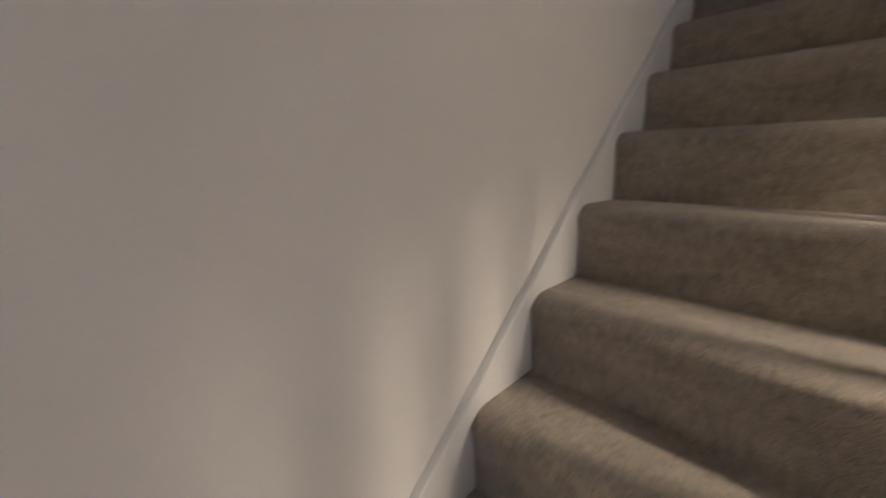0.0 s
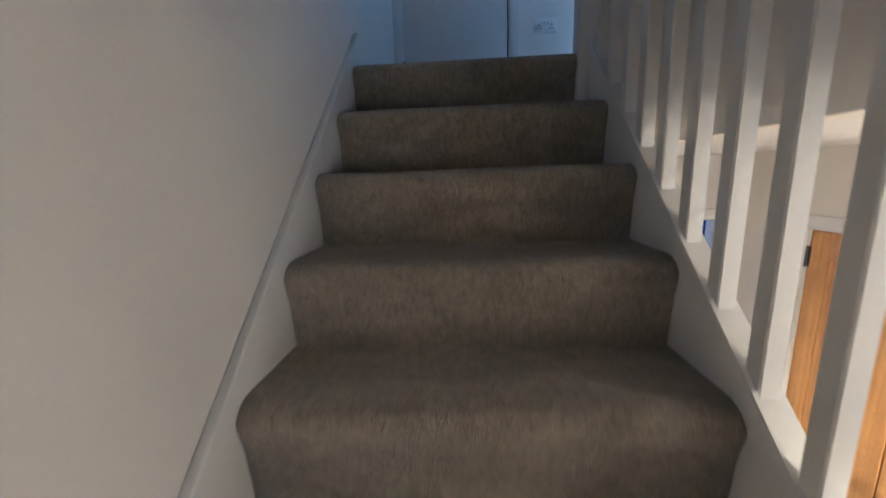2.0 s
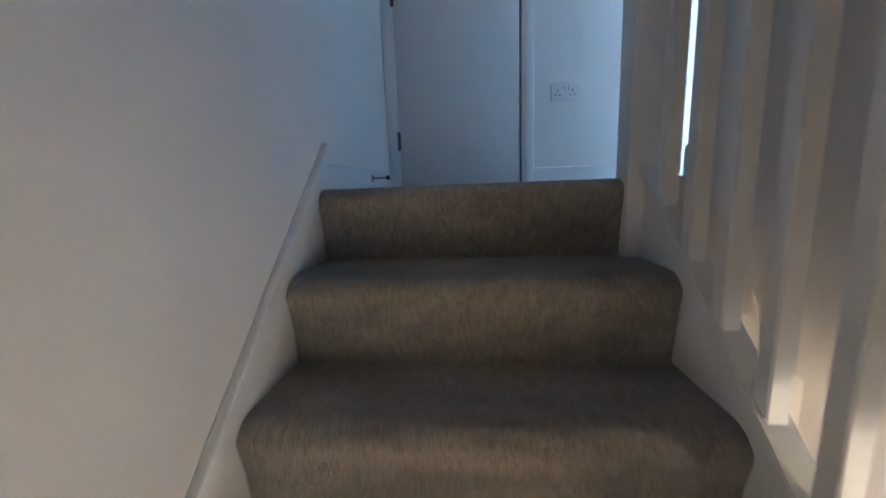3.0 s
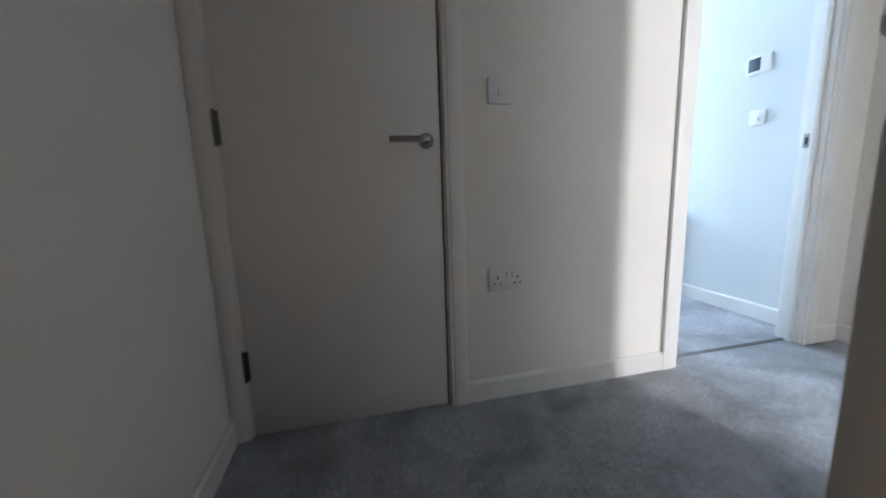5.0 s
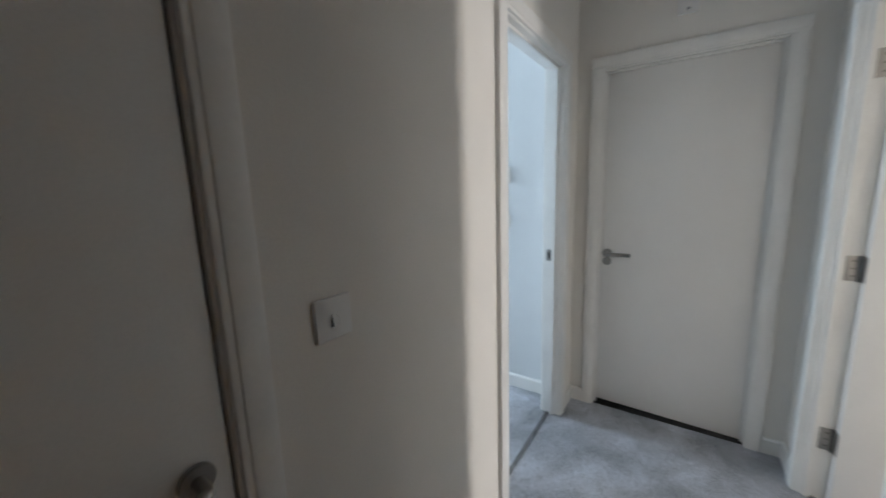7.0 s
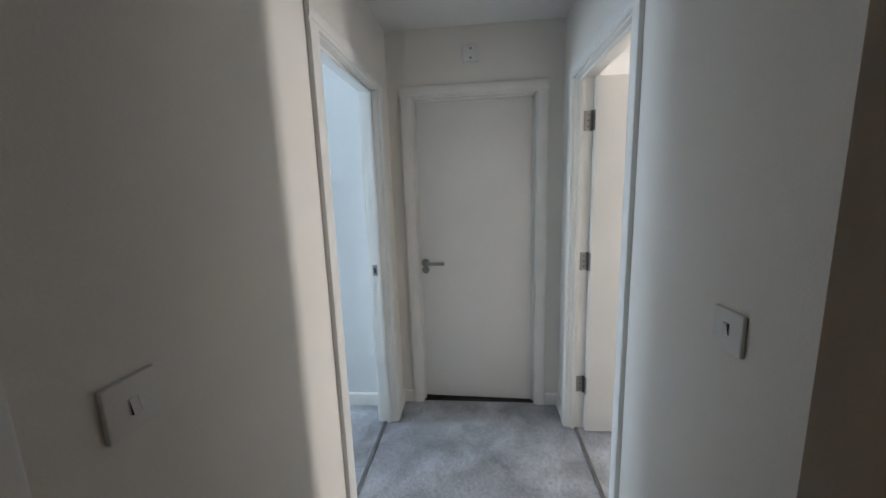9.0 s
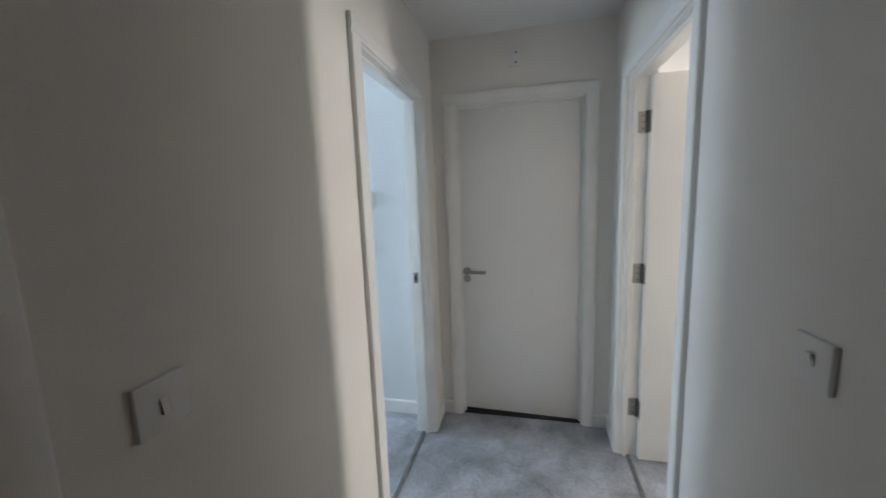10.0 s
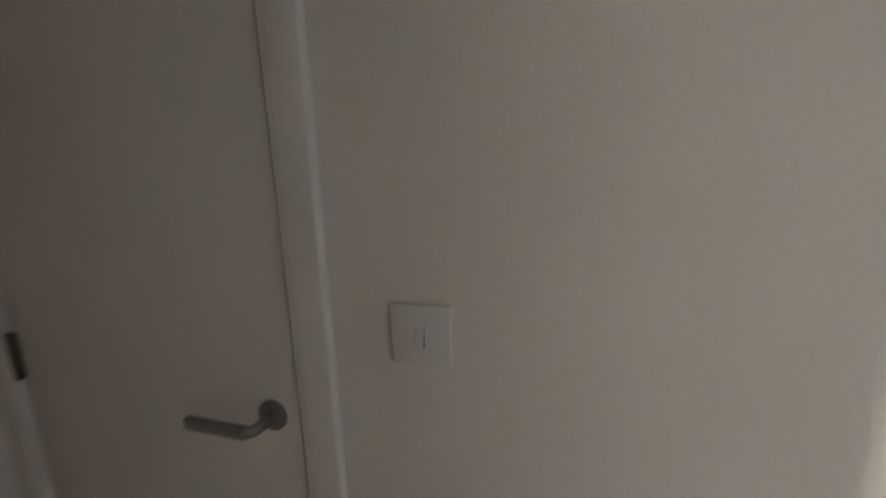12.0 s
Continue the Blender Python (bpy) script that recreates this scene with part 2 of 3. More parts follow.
wall("wall_hall_end", "x", 0.99, HX, -0.3, -0.2, GROUND, SLAB, [(1.62, 1.99, GROUND, GROUND + 2.005)], "cream painted wall at the end of the hall with a doorway")
# closet behind the first door and store behind the end door
solid("wall_closet", boxes((0.0, 0.95, 0.75, 0.85, 0, HC), (0.95, 1.05, 0.1, 0.85, 0, HC)), PAINT, "plain closet walls", "wall")
solid("wall_store", boxes((3.6, 3.7, -1.3, 0.3, 0, HC), (2.95, 3.6, 0.2, 0.3, 0, HC), (2.95, 3.6, -1.3, -1.2, 0, HC)), PAINT, "plain store walls", "wall")
# bedrooms
solid("wall_bedroom_side", boxes((2.74, 2.84, 0.1, 3.4, 0, HC)), BEDROOM, "cool white painted bedroom wall", "wall")
solid("wall_bedroom_near", boxes((1.15, 1.25, 0.1, 3.4, 0, HC)), BEDROOM, "cool white painted bedroom partition", "wall")
wall("wall_bedroom_window", "x", 1.25, 2.74, 3.3, 3.4, 0, HC, [(2.04, 2.67, 0.9, 2.1)], "cool white painted outer wall with a window", BEDROOM)
solid("wall_room_side", boxes((4.2, 4.3, -5.6, -1.155, 0, HC), (2.95, 4.3, -1.3, -1.155, 0, HC)), PAINT, "white painted room walls", "wall")
wall("wall_room_window", "x", XB, 4.3, -5.7, -5.6, 0, HC, [(3.06, 3.46, 0.3, 2.2)], "white painted outer wall with a narrow window")
solid("wall_room_near", boxes((XB, XB + 0.1, -5.6, -5.3, 0, HC)), PAINT, "white painted room return", "wall")
# room beyond the hall
solid("wall_down", boxes((0.4, 0.5, -0.2, 2.4, GROUND, SLAB), (2.5, 2.6, -0.2, 2.4, GROUND, SLAB), (0.4, 2.6, 2.4, 2.5, GROUND, SLAB), (2.23, 2.5, -0.2, -0.1, GROUND, SLAB), (0.5, 0.99, -0.3, -0.2, GROUND, SLAB)), PAINT, "plain painted walls of the room beyond the hall", "wall")

solid("ceiling", boxes((-0.1, 4.3, -5.7, 3.4, HC, HC + 0.1)), CEIL, "matt white painted ceiling", "ceiling")
solid("ceiling_hall", boxes((XB + 0.1, 2.6, -5.2, WC - 0.1, SLAB, -0.12), (XB + 0.1, 2.6, WC - 0.1, WC, SLAB, -0.12), (0.0, 2.6, WC, 2.5, SLAB, -0.12)), CEIL, "matt white hall ceiling", "ceiling")
solid("floor", boxes((0.0, 0.905, EDGE + 0.075, 0.1, -0.12, 0.0), (0.905, 2.95, EDGE + 0.035, 0.1, -0.12, 0.0)), CARPET, "grey cut-pile carpet with darker worn patches", "floor")
solid("floor_bedroom", boxes((0.0, 2.84, 0.1, 3.4, -0.12, 0.0)), CARPET, "grey carpet in the bedroom", "floor")
solid("floor_room", boxes((XB + 0.1, 4.3, -5.7, EDGE + 0.035, -0.12, 0.0), (2.95, 4.3, EDGE + 0.035, 0.3, -0.12, 0.0)), CARPET, "grey carpet in the other room", "floor")
solid("floor_hall", boxes((0.0, 2.6, -5.2, 2.5, GROUND - 0.1, GROUND)), TILE, "brown vinyl hall floor", "floor")


# ---- skirting ----
def skirting(name, along, a, b, face, sign, z=0.0, high=0.083):
    """A skirting board on a wall face; it stands out from it along sign."""
    w = 0.015 * sign
    pr = [(face, z), (face + w, z), (face + w, z + high - 0.008), (face + w * 0.55, z + high), (face, z + high)]
    return solid(name, prism(pr, "x" if along == "x" else "y", a, b), TRIM, "white painted skirting board", "skirting")


skirting("baseboard_1", "x", 0.822, 1.728, 0.0, -1)
skirting("baseboard_2", "x", 2.622, XE, 0.0, -1)
skirting("baseboard_3", "x", XB, 1.760, WC, 1)
skirting("baseboard_4", "x", 2.622, XE, WC, 1)
skirting("baseboard_5", "y", -0.978, -0.002, 0.0, 1)
skirting("baseboard_6", "y", 0.10, 3.3, 2.74, -1, high=0.09)
skirting("baseboard_7", "y", -0.082, 0.0, XE, -1)
skirting("baseboard_8", "y", WC + 0.015, -0.965, XE, -1)


# ---- door frames and doors; local x runs along the wall, y out of it towards the landing ----
ARCH = [(0.0, 0.0), (0.0, 0.0110), (0.002, 0.0125), (0.012, 0.0128), (0.014, 0.0158), (0.018, 0.0170), (0.059, 0.0172), (0.0625, 0.0158), (0.064, 0.0130), (0.064, 0.0)]


def door_frame(name, width, m, thick=0.1, stop=None, left=0.064, right=0.064, back=True):
    f = thing(name, "white painted timber door frame with moulded architraves", "door frame", m, kind="structure")
    h = width / 2
    part("jamb", soft_box(-h - T, -h, -thick, 0.0, 0, HEAD + T, 0.002), TRIM, f)
    part("jamb", soft_box(h, h + T, -thick, 0.0, 0, HEAD + T, 0.002), TRIM, f)
    part("head", soft_box(-h, h, -thick, 0.0, HEAD, HEAD + T, 0.002), TRIM, f)
    if stop:
        s0, s1 = stop
        part("door_stop_strip", soft_box(-h, -h + 0.012, s0, s1, 0, HEAD, 0.002), TRIM, f)
        part("door_stop_strip", soft_box(h - 0.012, h, s0, s1, 0, HEAD, 0.002), TRIM, f)
        part("door_stop_strip", soft_box(-h + 0.012, h - 0.012, s0, s1, HEAD - 0.012, HEAD, 0.002), TRIM, f)
    q = 0.006
    for y0, s in ((0.001, 1), (-thick - 0.001, -1)) if back else ((0.001, 1),):
        for side, wide in ((-1, left), (1, right)):
            k = wide / 0.064
            part("architrave", prism([(side * (h + q + u * k), y0 + s * w) for u, w in ARCH], "z", 0, HEAD + q), TRIM, f)
        part("architrave", prism([(y0 + s * w, HEAD + q + u) for u, w in ARCH], "x", -h - q - left, h + q + right), TRIM, f)
    return f


def handle(parent, x, z, side, y=0.0, keep=True):
    """A lever on a round rose; side: the way the lever points along x."""
    r = part("rose", moved(disc(0.026, 0.009), x, y, z), STEEL, parent, "round brushed steel rose")
    pts = [(x, y + 0.006, z), (x, y + 0.030, z), (x + side * 0.002, y + 0.044, z), (x + side * 0.010, y + 0.050, z), (x + side * 0.022, y + 0.052, z)]
    part("lever", tube(pts, 0.0095, 14), STEEL, r, "brushed steel lever")
    a, b = sorted((x + side * 0.010, x + side * 0.128))
    part("grip", soft_box(a, b, y + 0.0455, y + 0.0575, z - 0.0105, z + 0.0105, 0.003), STEEL, r)
    return r


def hinge(parent, x, y, z):
    """A butt hinge on the edge of a leaf: knuckle with two thin plates."""
    k = part("hinge", tube([(x, y, z - 0.05), (x, y, z + 0.05)], 0.0065, 12), HINGE, parent, "brushed steel butt hinge")
    part("hinge_plate", soft_box(x - 0.012, x + 0.012, y - 0.009, y - 0.006, z - 0.05, z + 0.05, 0.001), HINGE, k)
    for dz in (-0.0504, 0.0504):
        part("hinge_pin", tube([(x, y, z + dz - 0.003), (x, y, z + dz + 0.003)], 0.0045, 10), HINGE, k)
    return k


# first door, closed, flush with the wall
M1 = pose((D1[0] + D1[1]) / 2, 0, 0, 0, 0, 180)
door_frame("door_frame_1", D1[1] - D1[0], M1, left=0.064, right=0.054, back=False, stop=(-0.075, -0.046))
d1 = thing("door_1", "closed flush white door at the head of the stairs", "door", M1, kind="structure")
hw = (D1[1] - D1[0]) / 2
part("leaf", soft_box(-hw + 0.0065, hw - 0.002, -0.044, -0.001, 0.006, HEAD - 0.004, 0.0015), DOORP, d1)
handle(d1, -hw + 0.056, 0.982, 1, -0.001)
for z in (0.26, 1.02, 1.78):
    hinge(d1, hw + 0.001, 0.006, z)
# dark strip that stands in for the shade in the latch-side gap
part("gap_shade", soft_box(-hw + 0.0002, -hw + 0.0063, -0.042, -0.013, 0.0, HEAD - 0.01, 0.0002), DARK, d1, "dark strip painted as shade in the gap beside the leaf")
part("latch_plate", soft_box(-hw + 0.002, -hw + 0.0045, -0.034, -0.012, 0.93, 1.03, 0.0005), DARK, d1)

# left doorway, with no leaf in it
ML = pose((DL[0] + DL[1]) / 2, 0, 0, 0, 0, 180)
fl = door_frame("door_frame_2", DL[1] - DL[0], ML, stop=(-0.056, -0.030), right=0.078)
wl = (DL[1] - DL[0]) / 2
part("strike_plate", soft_box(-wl, -wl + 0.0025, -0.088, -0.060, 0.96, 1.025, 0.0006), STEEL, fl, "steel strike plate")
part("strike_hole", soft_box(-wl + 0.0026, -wl + 0.0032, -0.080, -0.067, 0.975, 1.008, 0.0002), DARK, fl)

d5 = thing("door_5", "white flush door standing open into the bedroom", "door", pose(DL[0] + 0.003, 0.092, 0), kind="structure")
part("leaf", soft_box(0.002, 0.042, 0.004, 0.762, 0.012, HEAD - 0.006, 0.0015), DOORP, d5)
for z in (0.29, 1.032, 1.785):
    k = part("hinge", tube([(0.004, -0.004, z - 0.052), (0.004, -0.004, z + 0.052)], 0.006, 12), HINGE, d5, "brushed steel butt hinge")
    part("hinge_plate", soft_box(0.004, 0.038, 0.0010, 0.0038, z - 0.05, z + 0.05, 0.0006), HINGE, k)

# right doorway and its leaf, swung open into the room
MR = pose((DR[0] + DR[1]) / 2, WC, 0)
fr = door_frame("door_frame_3", DR[1] - DR[0], MR, stop=(-0.046, -0.022))
d2 = thing("door_2", "white flush door standing open at right angles", "door", pose(DR[1] - 0.003, WC - 0.092, 0), kind="structure")
part("leaf", soft_box(-0.042, -0.002, -0.762, -0.004, 0.012, HEAD - 0.006, 0.0015), DOORP, d2)
for z in (0.29, 1.032, 1.785):
    k = part("hinge", tube([(-0.004, 0.004, z - 0.052), (-0.004, 0.004, z + 0.052)], 0.006, 12), HINGE, d2, "brushed steel butt hinge")
    part("hinge_plate", soft_box(-0.0005, 0.0025, 0.004, 0.046, z - 0.05, z + 0.05, 0.0006), STEEL, k)
    part("hinge_plate", soft_box(-0.038, -0.004, -0.0038, -0.001, z - 0.05, z + 0.05, 0.0006), STEEL, k)
    for dz in (-0.03, 0.0, 0.03):
        part("screw", moved(tube([(-0.0012, 0.022, z + dz), (-0.0004, 0.022, z + dz)], 0.004, 8)), DARK, k)

# end door, closed, set back in its frame
M3 = pose(XE, (D3[0] + D3[1]) / 2, 0, 0, 0, 90)
door_frame("door_frame_4", D3[1] - D3[0], M3, back=False, stop=(-0.036, -0.022))
d3 = thing("door_3", "closed flush white door at the end of the corridor", "door", M3, kind="structure")
w3 = (D3[1] - D3[0]) / 2
bm = soft_box(-w3 + 0.003, w3 - 0.003, -0.080, -0.038, 0.024, HEAD - 0.005, 0.0015)
for v in bm.verts:  # the foot of the leaf is cut out of true: the gap closes towards the hinges
    if v.co.z < 0.1:
        v.co.z -= 0.017 * (w3 - v.co.x) / (2 * w3)
part("leaf", bm, DOORP, d3)
r3 = handle(d3, w3 - 0.040, 0.978, -1, -0.038)
part("escutcheon", moved(disc(0.024, 0.007), w3 - 0.040, -0.038, 0.928), STEEL, d3, "round steel turn plate")

# added dark strip: shade of the gap under the end leaf, put in as colour
solid("shade_end_door", soft_box(XE + 0.004, XE + 0.1, D3[0], D3[1], 0.0005, 0.006, 0.001), DARK, "dark strip painted as shade under the end door", "threshold strip")

# metal strips where the carpets meet
for name, x0, x1, y in (("threshold_1", *DL, 0.070), ("threshold_2", *DR, WC - 0.052)):
    t = thing(name, "dark ribbed metal carpet strip", "threshold strip", pose((x0 + x1) / 2, y, 0.0005), kind="structure")
    h = (x1 - x0) / 2
    part("strip", prism([(-0.0115, 0), (-0.0100, 0.004), (-0.003, 0.005), (-0.002, 0.002), (0.002, 0.002), (0.003, 0.005), (0.0100, 0.004), (0.0115, 0)], "x", -h, h), BRASSY, t)


# ---- staircase ----
XL, XR = 0.016, 0.936
stairs = thing("staircase", "straight carpeted stairs with taupe cut-pile carpet", "stairs", kind="structure")


def step(k):
    """One carpeted step: tread, round nosing and the riser under it."""
    y, z = EDGE - k * GOING, -k * RISE
    pr = [(y + GOING + 0.03, z - 0.02), (y + GOING + 0.03, z)]
    pr += [(y + GOING * 0.55, z - 0.001), (y + 0.075, z)]
    for a in range(0, 91, 15):
        pr.append((y + 0.054 - 0.054 * math.sin(radians(a)), z - 0.036 + 0.036 * math.cos(radians(a))))
    pr.append((y + 0.003, z - 0.052))
    pr += [(y + 0.014, z - 0.10), (y + 0.028, z - RISE - 0.01), (y + 0.05, z - RISE - 0.01), (y + 0.05, z - 0.06)]
    return pr


def carpeted(profile, x0, x1, k, cuts=44):
    """The step's profile run across the stairs; the pile wavers a little and turns in at both ends."""
    bm = bmesh.new()
    rows = []
    for i in range(cuts + 1):
        u = i / cuts
        x = x0 + (x1 - x0) * (0.5 - 0.5 * math.cos(math.pi * u)) if i not in (0, cuts) else (x0, x1)[i > 0]
        end = max(0.0, 1 - min(x - x0, x1 - x if k else 1.0) / 0.030) ** 2
        row = []
        for p, q in profile:
            front = max(0.0, 1 - abs(p - profile[8][0]) / 0.06)
            w = noise.noise((x * 9, k * 7.3 + q * 5, 0.0)) * 0.0035 + noise.noise((x * 38, k * 3.1, q * 20)) * 0.0012
            row.append(bm.verts.new((x, p + front * (w + 0.011 * end), q + front * (0.6 * w - 0.006 * end))))
        rows.append(row)
    n = len(profile)
    for a, b in zip(rows, rows[1:]):
        for i in range(n):
            bm.faces.new((a[i], a[(i + 1) % n], b[(i + 1) % n], b[i]))
    bm.faces.new(rows[0][::-1]), bm.faces.new(rows[-1])
    return bm


for k in range(STEPS):
    pr = step(k) if k else step(0)[3:]
    part("step", carpeted(pr, XL, 0.904 if k == 0 else XR, k), STAIRC, stairs)


def raked(x0, x1, low, high, ya, yb):
    """A board that follows the pitch of the stairs between two places, from low to high above the nosing line."""
    line = lambda y: (y - EDGE) * RISE / GOING
    return prism([(ya, line(ya) + low), (yb, line(yb) + low), (yb, line(yb) + high), (ya, line(ya) + high)], "x", x0, x1)


FOOT = EDGE - 12 * GOING - 0.15
part("wall_string", raked(0.0, XL, -0.30, 0.030, FOOT, -0.978), TRIM, stairs, "white painted string along the wall")
part("string_cap", bevelled(raked(0.0, 0.024, 0.0305, 0.044, FOOT, -0.977), 0.004, 3), TRIM, stairs)
part("outer_string", raked(0.9355, 0.969, -0.34, 0.030, FOOT, -1.112), TRIM, stairs, "white painted outer string")
part("spandrel", prism([(FOOT, GROUND), (-0.3, GROUND), (-0.3, SLAB - 0.004), (-1.06, SLAB - 0.004), (-1.10, SLAB - 0.1), (FOOT, (FOOT - EDGE) * RISE / GOING - 0.345)], "x", 0.944, 0.969), PAINT, stairs, "painted panel under the stairs")
part("apron", soft_box(0.960, XB, EDGE + 0.012, EDGE + 0.033, SLAB, 0.0, 0.001), TRIM, stairs, "white board on the landing edge")

rail = thing("balustrade", "white painted timber balustrade with square spindles", "balustrade", kind="structure")
part("newel_post", soft_box(0.893, 0.975, -1.108, -1.022, -0.42, 0.93, 0.004), TRIM, rail, "square white newel post")
part("newel_cap", soft_box(0.885, 0.983, -1.116, -1.014, 0.9305, 0.952, 0.006), TRIM, rail)
part("base_rail", raked(0.921, 0.975, 0.0305, 0.048, FOOT, -1.110), TRIM, rail)
part("base_rail_lip", raked(0.9215, 0.930, 0.0485, 0.054, FOOT, -1.110), TRIM, rail)
part("handrail", raked(0.919, 0.977, 0.90, 0.955, FOOT, -1.110), TRIM, rail)
PITCH = RISE / GOING
for i in range(25):
    yc = -1.2075 - 0.1185 * i
    z0 = (yc - EDGE) * PITCH
    d = 0.0175
    pr = [(yc - d, z0 - d * PITCH + 0.0485), (yc + d, z0 + d * PITCH + 0.0485), (yc + d, z0 + d * PITCH + 0.8995), (yc - d, z0 - d * PITCH + 0.8995)]
    bm = prism(pr, "x", 0.9300, 0.9650)
    bmesh.ops.bevel(bm, geom=[e for e in bm.edges if abs((e.verts[0].co - e.verts[1].co).z) > 0.5], offset=0.0025, segments=2, affect="EDGES")
    part("spindle", bm, TRIM, rail)


# ---- fittings on the walls ----
def plate_at(name, label, category, m, w, h, d=0.0095):
    t = thing(name, label, category, m)
    part("plate", moved(soft_box(-w / 2, w / 2, 0.0, d, -h / 2, h / 2, 0.0022, 3)), PLASTIC, t)
    return t


def light_switch(label, m):
    s = tagged(plate_at("light_switch", label, "switch", m, 0.086, 0.086), group="light switches")
    part("rocker_well", soft_box(-0.009, 0.009, 0.0096, 0.0101, -0.017, 0.011, 0.0002), PLASTIC, s)
    bm = prism([(0.0102, -0.016), (0.0150, -0.016), (0.0105, 0.010), (0.0102, 0.010)], "x", -0.0065, 0.0065)
    part("rocker", bm, PLASTIC, s)
    # thin dark wedges paint the shaded sides of the white rocker
    for x in (-0.0069, 0.0066):
        part("rocker_side_shade", prism([(0.0103, -0.0157), (0.0149, -0.0157), (0.0106, 0.0090), (0.0103, 0.0090)], "x", x, x + 0.0003), DARK, s, "shade painted dark on the side of the tilted rocker")
    return s


def double_socket(label, m):
    s = plate_at("double_socket", label, "socket", m, 0.146, 0.086)
    for c in (-0.040, 0.040):
        part("earth_slot", soft_box(c - 0.0025, c + 0.0025, 0.0092, 0.0099, 0.0, 0.012, 0.0002), DARK, s)
        for e in (-0.011, 0.011):
            part("pin_slot", soft_box(c + e - 0.004, c + e + 0.004, 0.0092, 0.0099, -0.0195, -0.0140, 0.0002), DARK, s)
        b = 0.011 if c > 0 else -0.011
        part("switch_rocker", prism([(0.0096, 0.006), (0.0125, 0.006), (0.0105, 0.028), (0.0096, 0.028)], "x", b - 0.0055, b + 0.0055), PLASTIC, s)
        part("rocker_gap", soft_box(b - 0.0076, b - 0.0057, 0.0096, 0.0112, 0.006, 0.028, 0.0002), DARK, s)
    return s


light_switch("white square light switch on the landing wall beside a door", pose(0.964, 0, 1.149, 0, 0, 180))
light_switch("white square light switch on the corridor wall", pose(1.257, WC, 1.154, 0, 180, 0))
light_switch("white light switch below a thermostat on a bedroom wall", pose(2.74, 0.437, 1.170, 0, 0, 90))
double_socket("white double power socket low on the landing wall", pose(0.990, 0, 0.478, 0, 0, 180))

th = plate_at("thermostat", "white wall thermostat with a dark screen", "thermostat", pose(2.74, 0.452, 1.462, 0, 0, 90), 0.125, 0.098, 0.02)
part("screen", soft_box(-0.012, 0.054, 0.0204, 0.0212, -0.034, 0.036, 0.0003), SCREEN, th, "dark blank screen")

al = plate_at("air_vent", "small square white wall vent above a door", "vent", pose(XE, -0.513, 2.232, 0, 0, 90), 0.088, 0.088, 0.018)
part("raised_panel", soft_box(-0.034, 0.034, 0.0184, 0.0204, -0.034, 0.034, 0.0008), PLASTIC, al)
for z in (-0.026, 0.026):
    part("screw_cap", moved(disc(0.007, 0.002, 0.0005, 14), 0, 0.0206, z), GREYP, al, "small grey round screw cap")

stop = thing("door_stop", "metal door stop with a black rubber tip on the skirting", "door stop", pose(0.0155, -0.458, 0.046, 0, 0, -90))
part("stop_plate", disc(0.016, 0.004, 0.001), STEEL, stop)
part("rod", tube([(0, 0.004, 0), (0, 0.066, 0)], 0.005, 12), STEEL, stop)
part("rubber_tip", moved(disc(0.010, 0.014), 0, 0.0662, 0), DARK, stop, "black rubber tip")


# ---- bedroom seen through the left doorway ----
ht = thing("panel_heater", "white portable panel heater on black feet", "heater", pose(2.715, 1.20, 0, 0, 0, 90))
part("body", soft_box(-0.35, 0.06, -0.015, 0.06, 0.27, 0.60, 0.012, 3), PLASTIC, ht)
for x in (-0.30, 0.02):
    part("foot", prism([(-0.10, 0.0), (0.16, 0.0), (0.16, 0.02), (0.05, 0.06), (0.04, 0.2695), (0.0, 0.2695), (-0.01, 0.06), (-0.10, 0.02)], "x", x - 0.014, x + 0.014), DARK, ht, "black plastic foot")
part("cable", tube([(0.03, 0.02, 0.600), (0.035, 0.02, 0.70), (0.03, 0.015, 0.78), (0.01, 0.01, 0.83), (-0.04, -0.005, 0.845)], 0.004, 8), DARK, ht, "thin black cable")


def window(name, label, m, w, h):
    win = thing(name, label, "window", m, kind="structure")
    for x0, x1, z0, z1 in ((-w / 2, -w / 2 + 0.05, 0, h), (w / 2 - 0.05, w / 2, 0, h), (-w / 2 + 0.05, w / 2 - 0.05, 0, 0.05), (-w / 2 + 0.05, w / 2 - 0.05, h - 0.05, h)):
        part("window_frame", soft_box(x0, x1, -0.08, -0.03, z0, z1, 0.003), TRIM, win)
    p = part("pane", boxes((-w / 2 + 0.05, w / 2 - 0.05, -0.058, -0.052, 0.05, h - 0.05)), GLASS, win)
    p.visible_shadow = False
    return win


window("window_1", "white framed bedroom window", pose(2.355, 3.3, 0.9, 0, 0, 180), 0.63, 1.2)
window("window_2", "tall narrow white framed window", pose(3.26, -5.6, 0.3), 0.40, 1.9)

window("window_3", "white framed window by the front door", pose(1.82, -5.2, GROUND + 0.87), 0.50, 1.10)

# ---- hall downstairs, seen between the spindles ----
fo = thing("door_frame_5", "cream painted frame round the oak door", "door frame", pose(HX, -1.130, GROUND, 0, 0, 90), kind="structure")
for s in (-1, 1):
    part("jamb", soft_box(min(s * 0.3925, s * 0.366), max(s * 0.3925, s * 0.366), -0.1, 0.0, 0, 2.03, 0.002), TRIM, fo)
    part("architrave", prism([(s * (0.372 + u), 0.001 + w) for u, w in ARCH], "z", 0, 2.010), TRIM, fo)
part("head", soft_box(-0.366, 0.366, -0.1, 0.0, 2.004, 2.03, 0.002), TRIM, fo)
part("architrave", prism([(0.001 + w, 2.010 + u) for u, w in ARCH], "x", -0.436, 0.436), TRIM, fo)
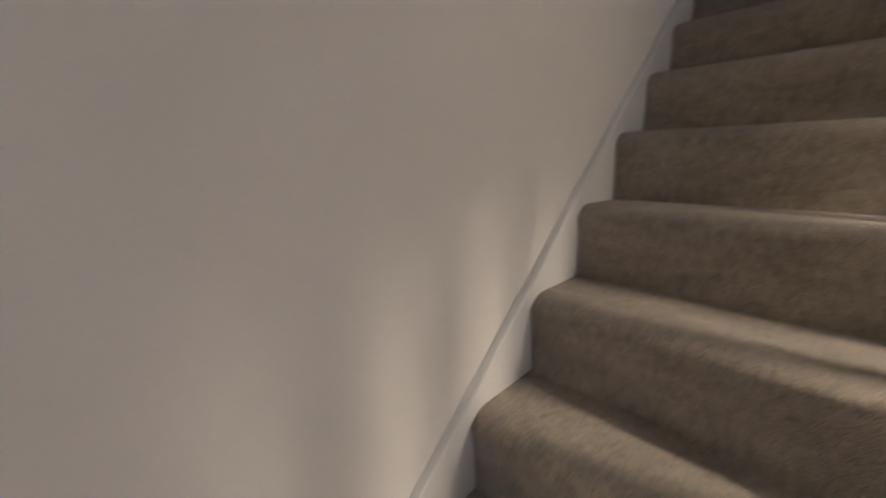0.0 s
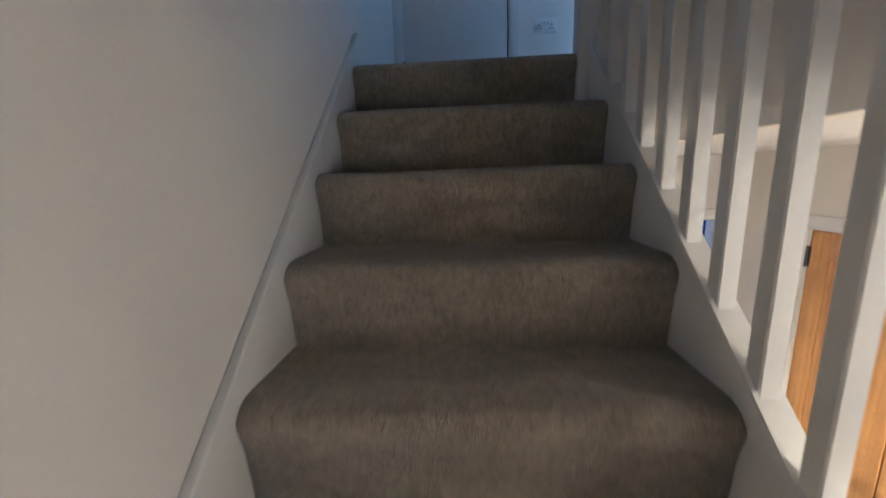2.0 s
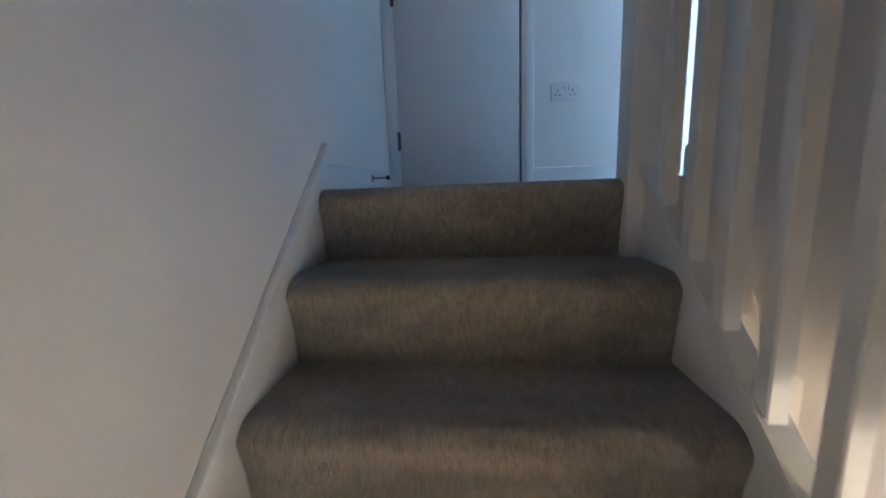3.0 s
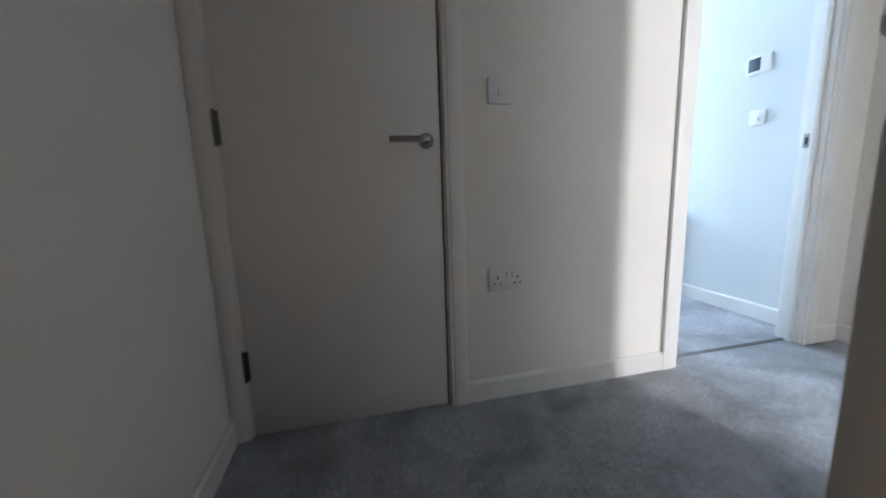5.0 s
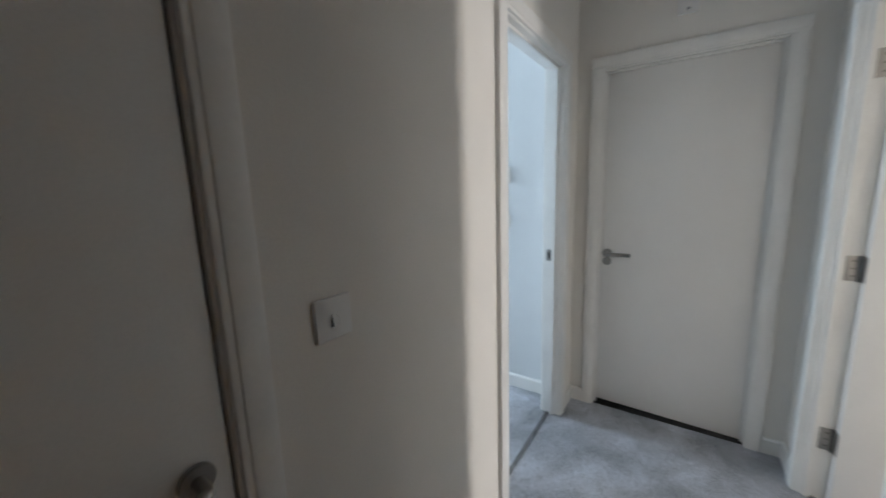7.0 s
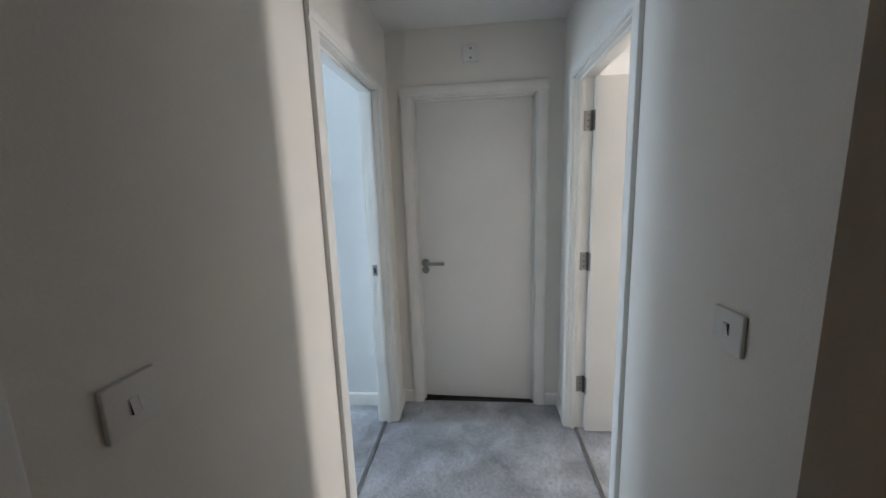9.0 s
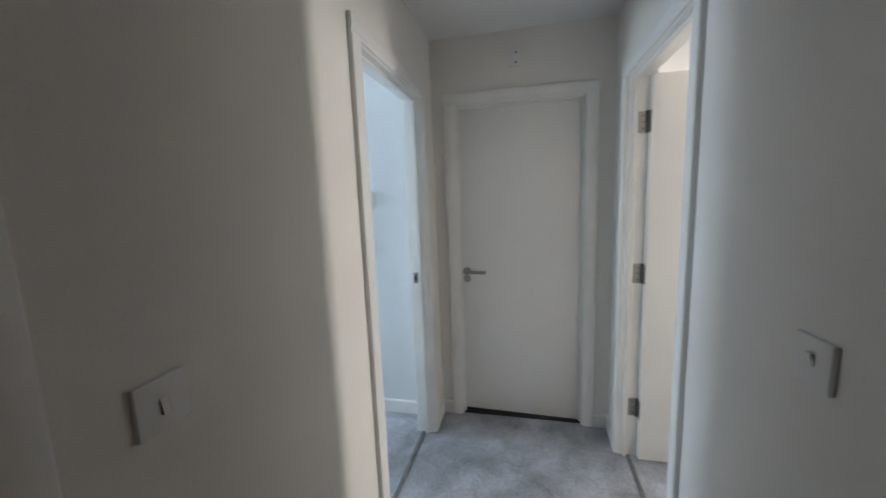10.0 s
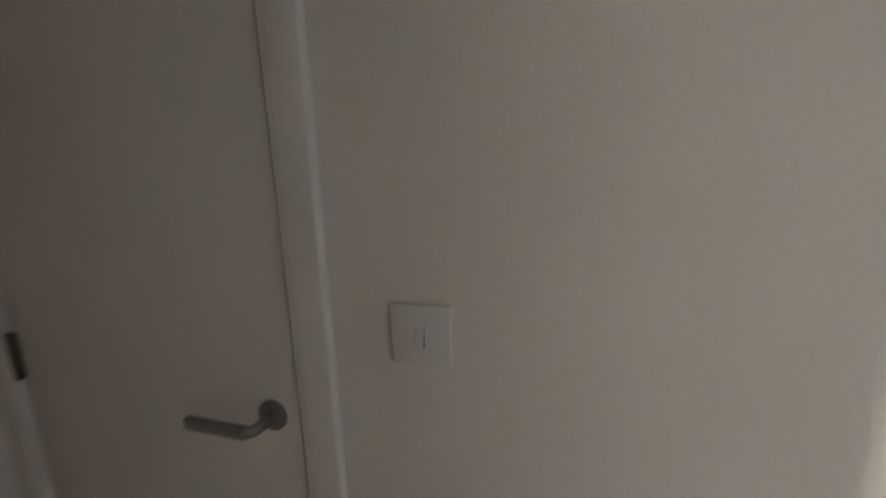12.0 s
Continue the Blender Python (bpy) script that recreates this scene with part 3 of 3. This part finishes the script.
od = thing("door_4", "oiled oak panelled door with grooved boards, closed", "door", pose(HX, -1.130, GROUND, 0, 0, 90), kind="structure")
for x0, x1, z0, z1 in ((-0.363, -0.268, 0.006, 2.0), (0.268, 0.363, 0.006, 2.0), (-0.267, 0.267, 1.868, 2.0), (-0.267, 0.267, 0.006, 0.20)):
    part("stile" if z1 - z0 > 1 else "cross_rail", soft_box(x0, x1, -0.044, -0.002, z0, z1, 0.002), OAK, od)
part("backing", boxes((-0.2675, 0.2675, -0.042, -0.0342, 0.2005, 1.8675)), DARK, od, "dark grooves between the boards")
for i in range(3):
    x0 = -0.2675 + i * 0.1783
    part("board", soft_box(x0 + 0.003, x0 + 0.1753, -0.034, -0.006, 0.2035, 1.8645, 0.003, 1), OAK, od)
handle(od, -0.305, 1.10, 1, -0.002)
for z in (0.25, 1.06, 1.87):
    hinge(od, 0.366, 0.005, z)

hl = thing("hall_lamp", "white corded pendant lamp in the hall", "ceiling lamp", pose(1.70, -2.50, SLAB))
part("ceiling_rose", moved(soft_box(-0.05, 0.05, -0.05, 0.05, -0.018, -0.0005, 0.006, 3)), STEEL, hl)
part("cord", tube([(0, 0, -0.0185), (0, 0, -0.075)], 0.003, 8), PLASTIC, hl)
part("bulb_holder", tube([(0, 0, -0.075), (0, 0, -0.10)], 0.018, 14), PLASTIC, hl)

fd = thing("door_frame_6", "white painted frame of the hall doorway", "door frame", pose(1.805, -0.3, GROUND, 0, 0, 180), kind="structure")
for s in (-1, 1):
    part("architrave", prism([(s * (0.181 + u), 0.001 + w) for u, w in ARCH], "z", 0, 2.001), TRIM, fd)
part("architrave", prism([(0.001 + w, 2.001 + u) for u, w in ARCH], "x", -0.245, 0.245), TRIM, fd)
coat = thing("hanging_coat", "blue cloth coat hanging in the room beyond the hall", "coat", pose(2.30, 0.28, -0.80))
bm = bmesh.new()
rings = []
for j in range(13):
    s = j / 12
    rad = 0.03 + 0.12 * min(1, s * 3) ** 0.6 + 0.03 * s
    rings.append([bm.verts.new((rad * math.cos(a * math.tau / 40) * (1 + 0.06 * math.sin(a * 0.9 + 2 * s)), 0.45 * rad * math.sin(a * math.tau / 40) + 0.02 * s * math.sin(a * 1.7), -1.0 * s)) for a in range(40)])
for r, q in zip(rings, rings[1:]):
    for a in range(40):
        bm.faces.new((r[a], r[(a + 1) % 40], q[(a + 1) % 40], q[a]))
bm.faces.new(rings[0][::-1]), bm.faces.new(rings[-1])
part("cloth", bm, BLUE, coat)
part("hook_rod", tube([(0, 0, 0.0), (0, 0, 0.42)], 0.004, 8), STEEL, coat)
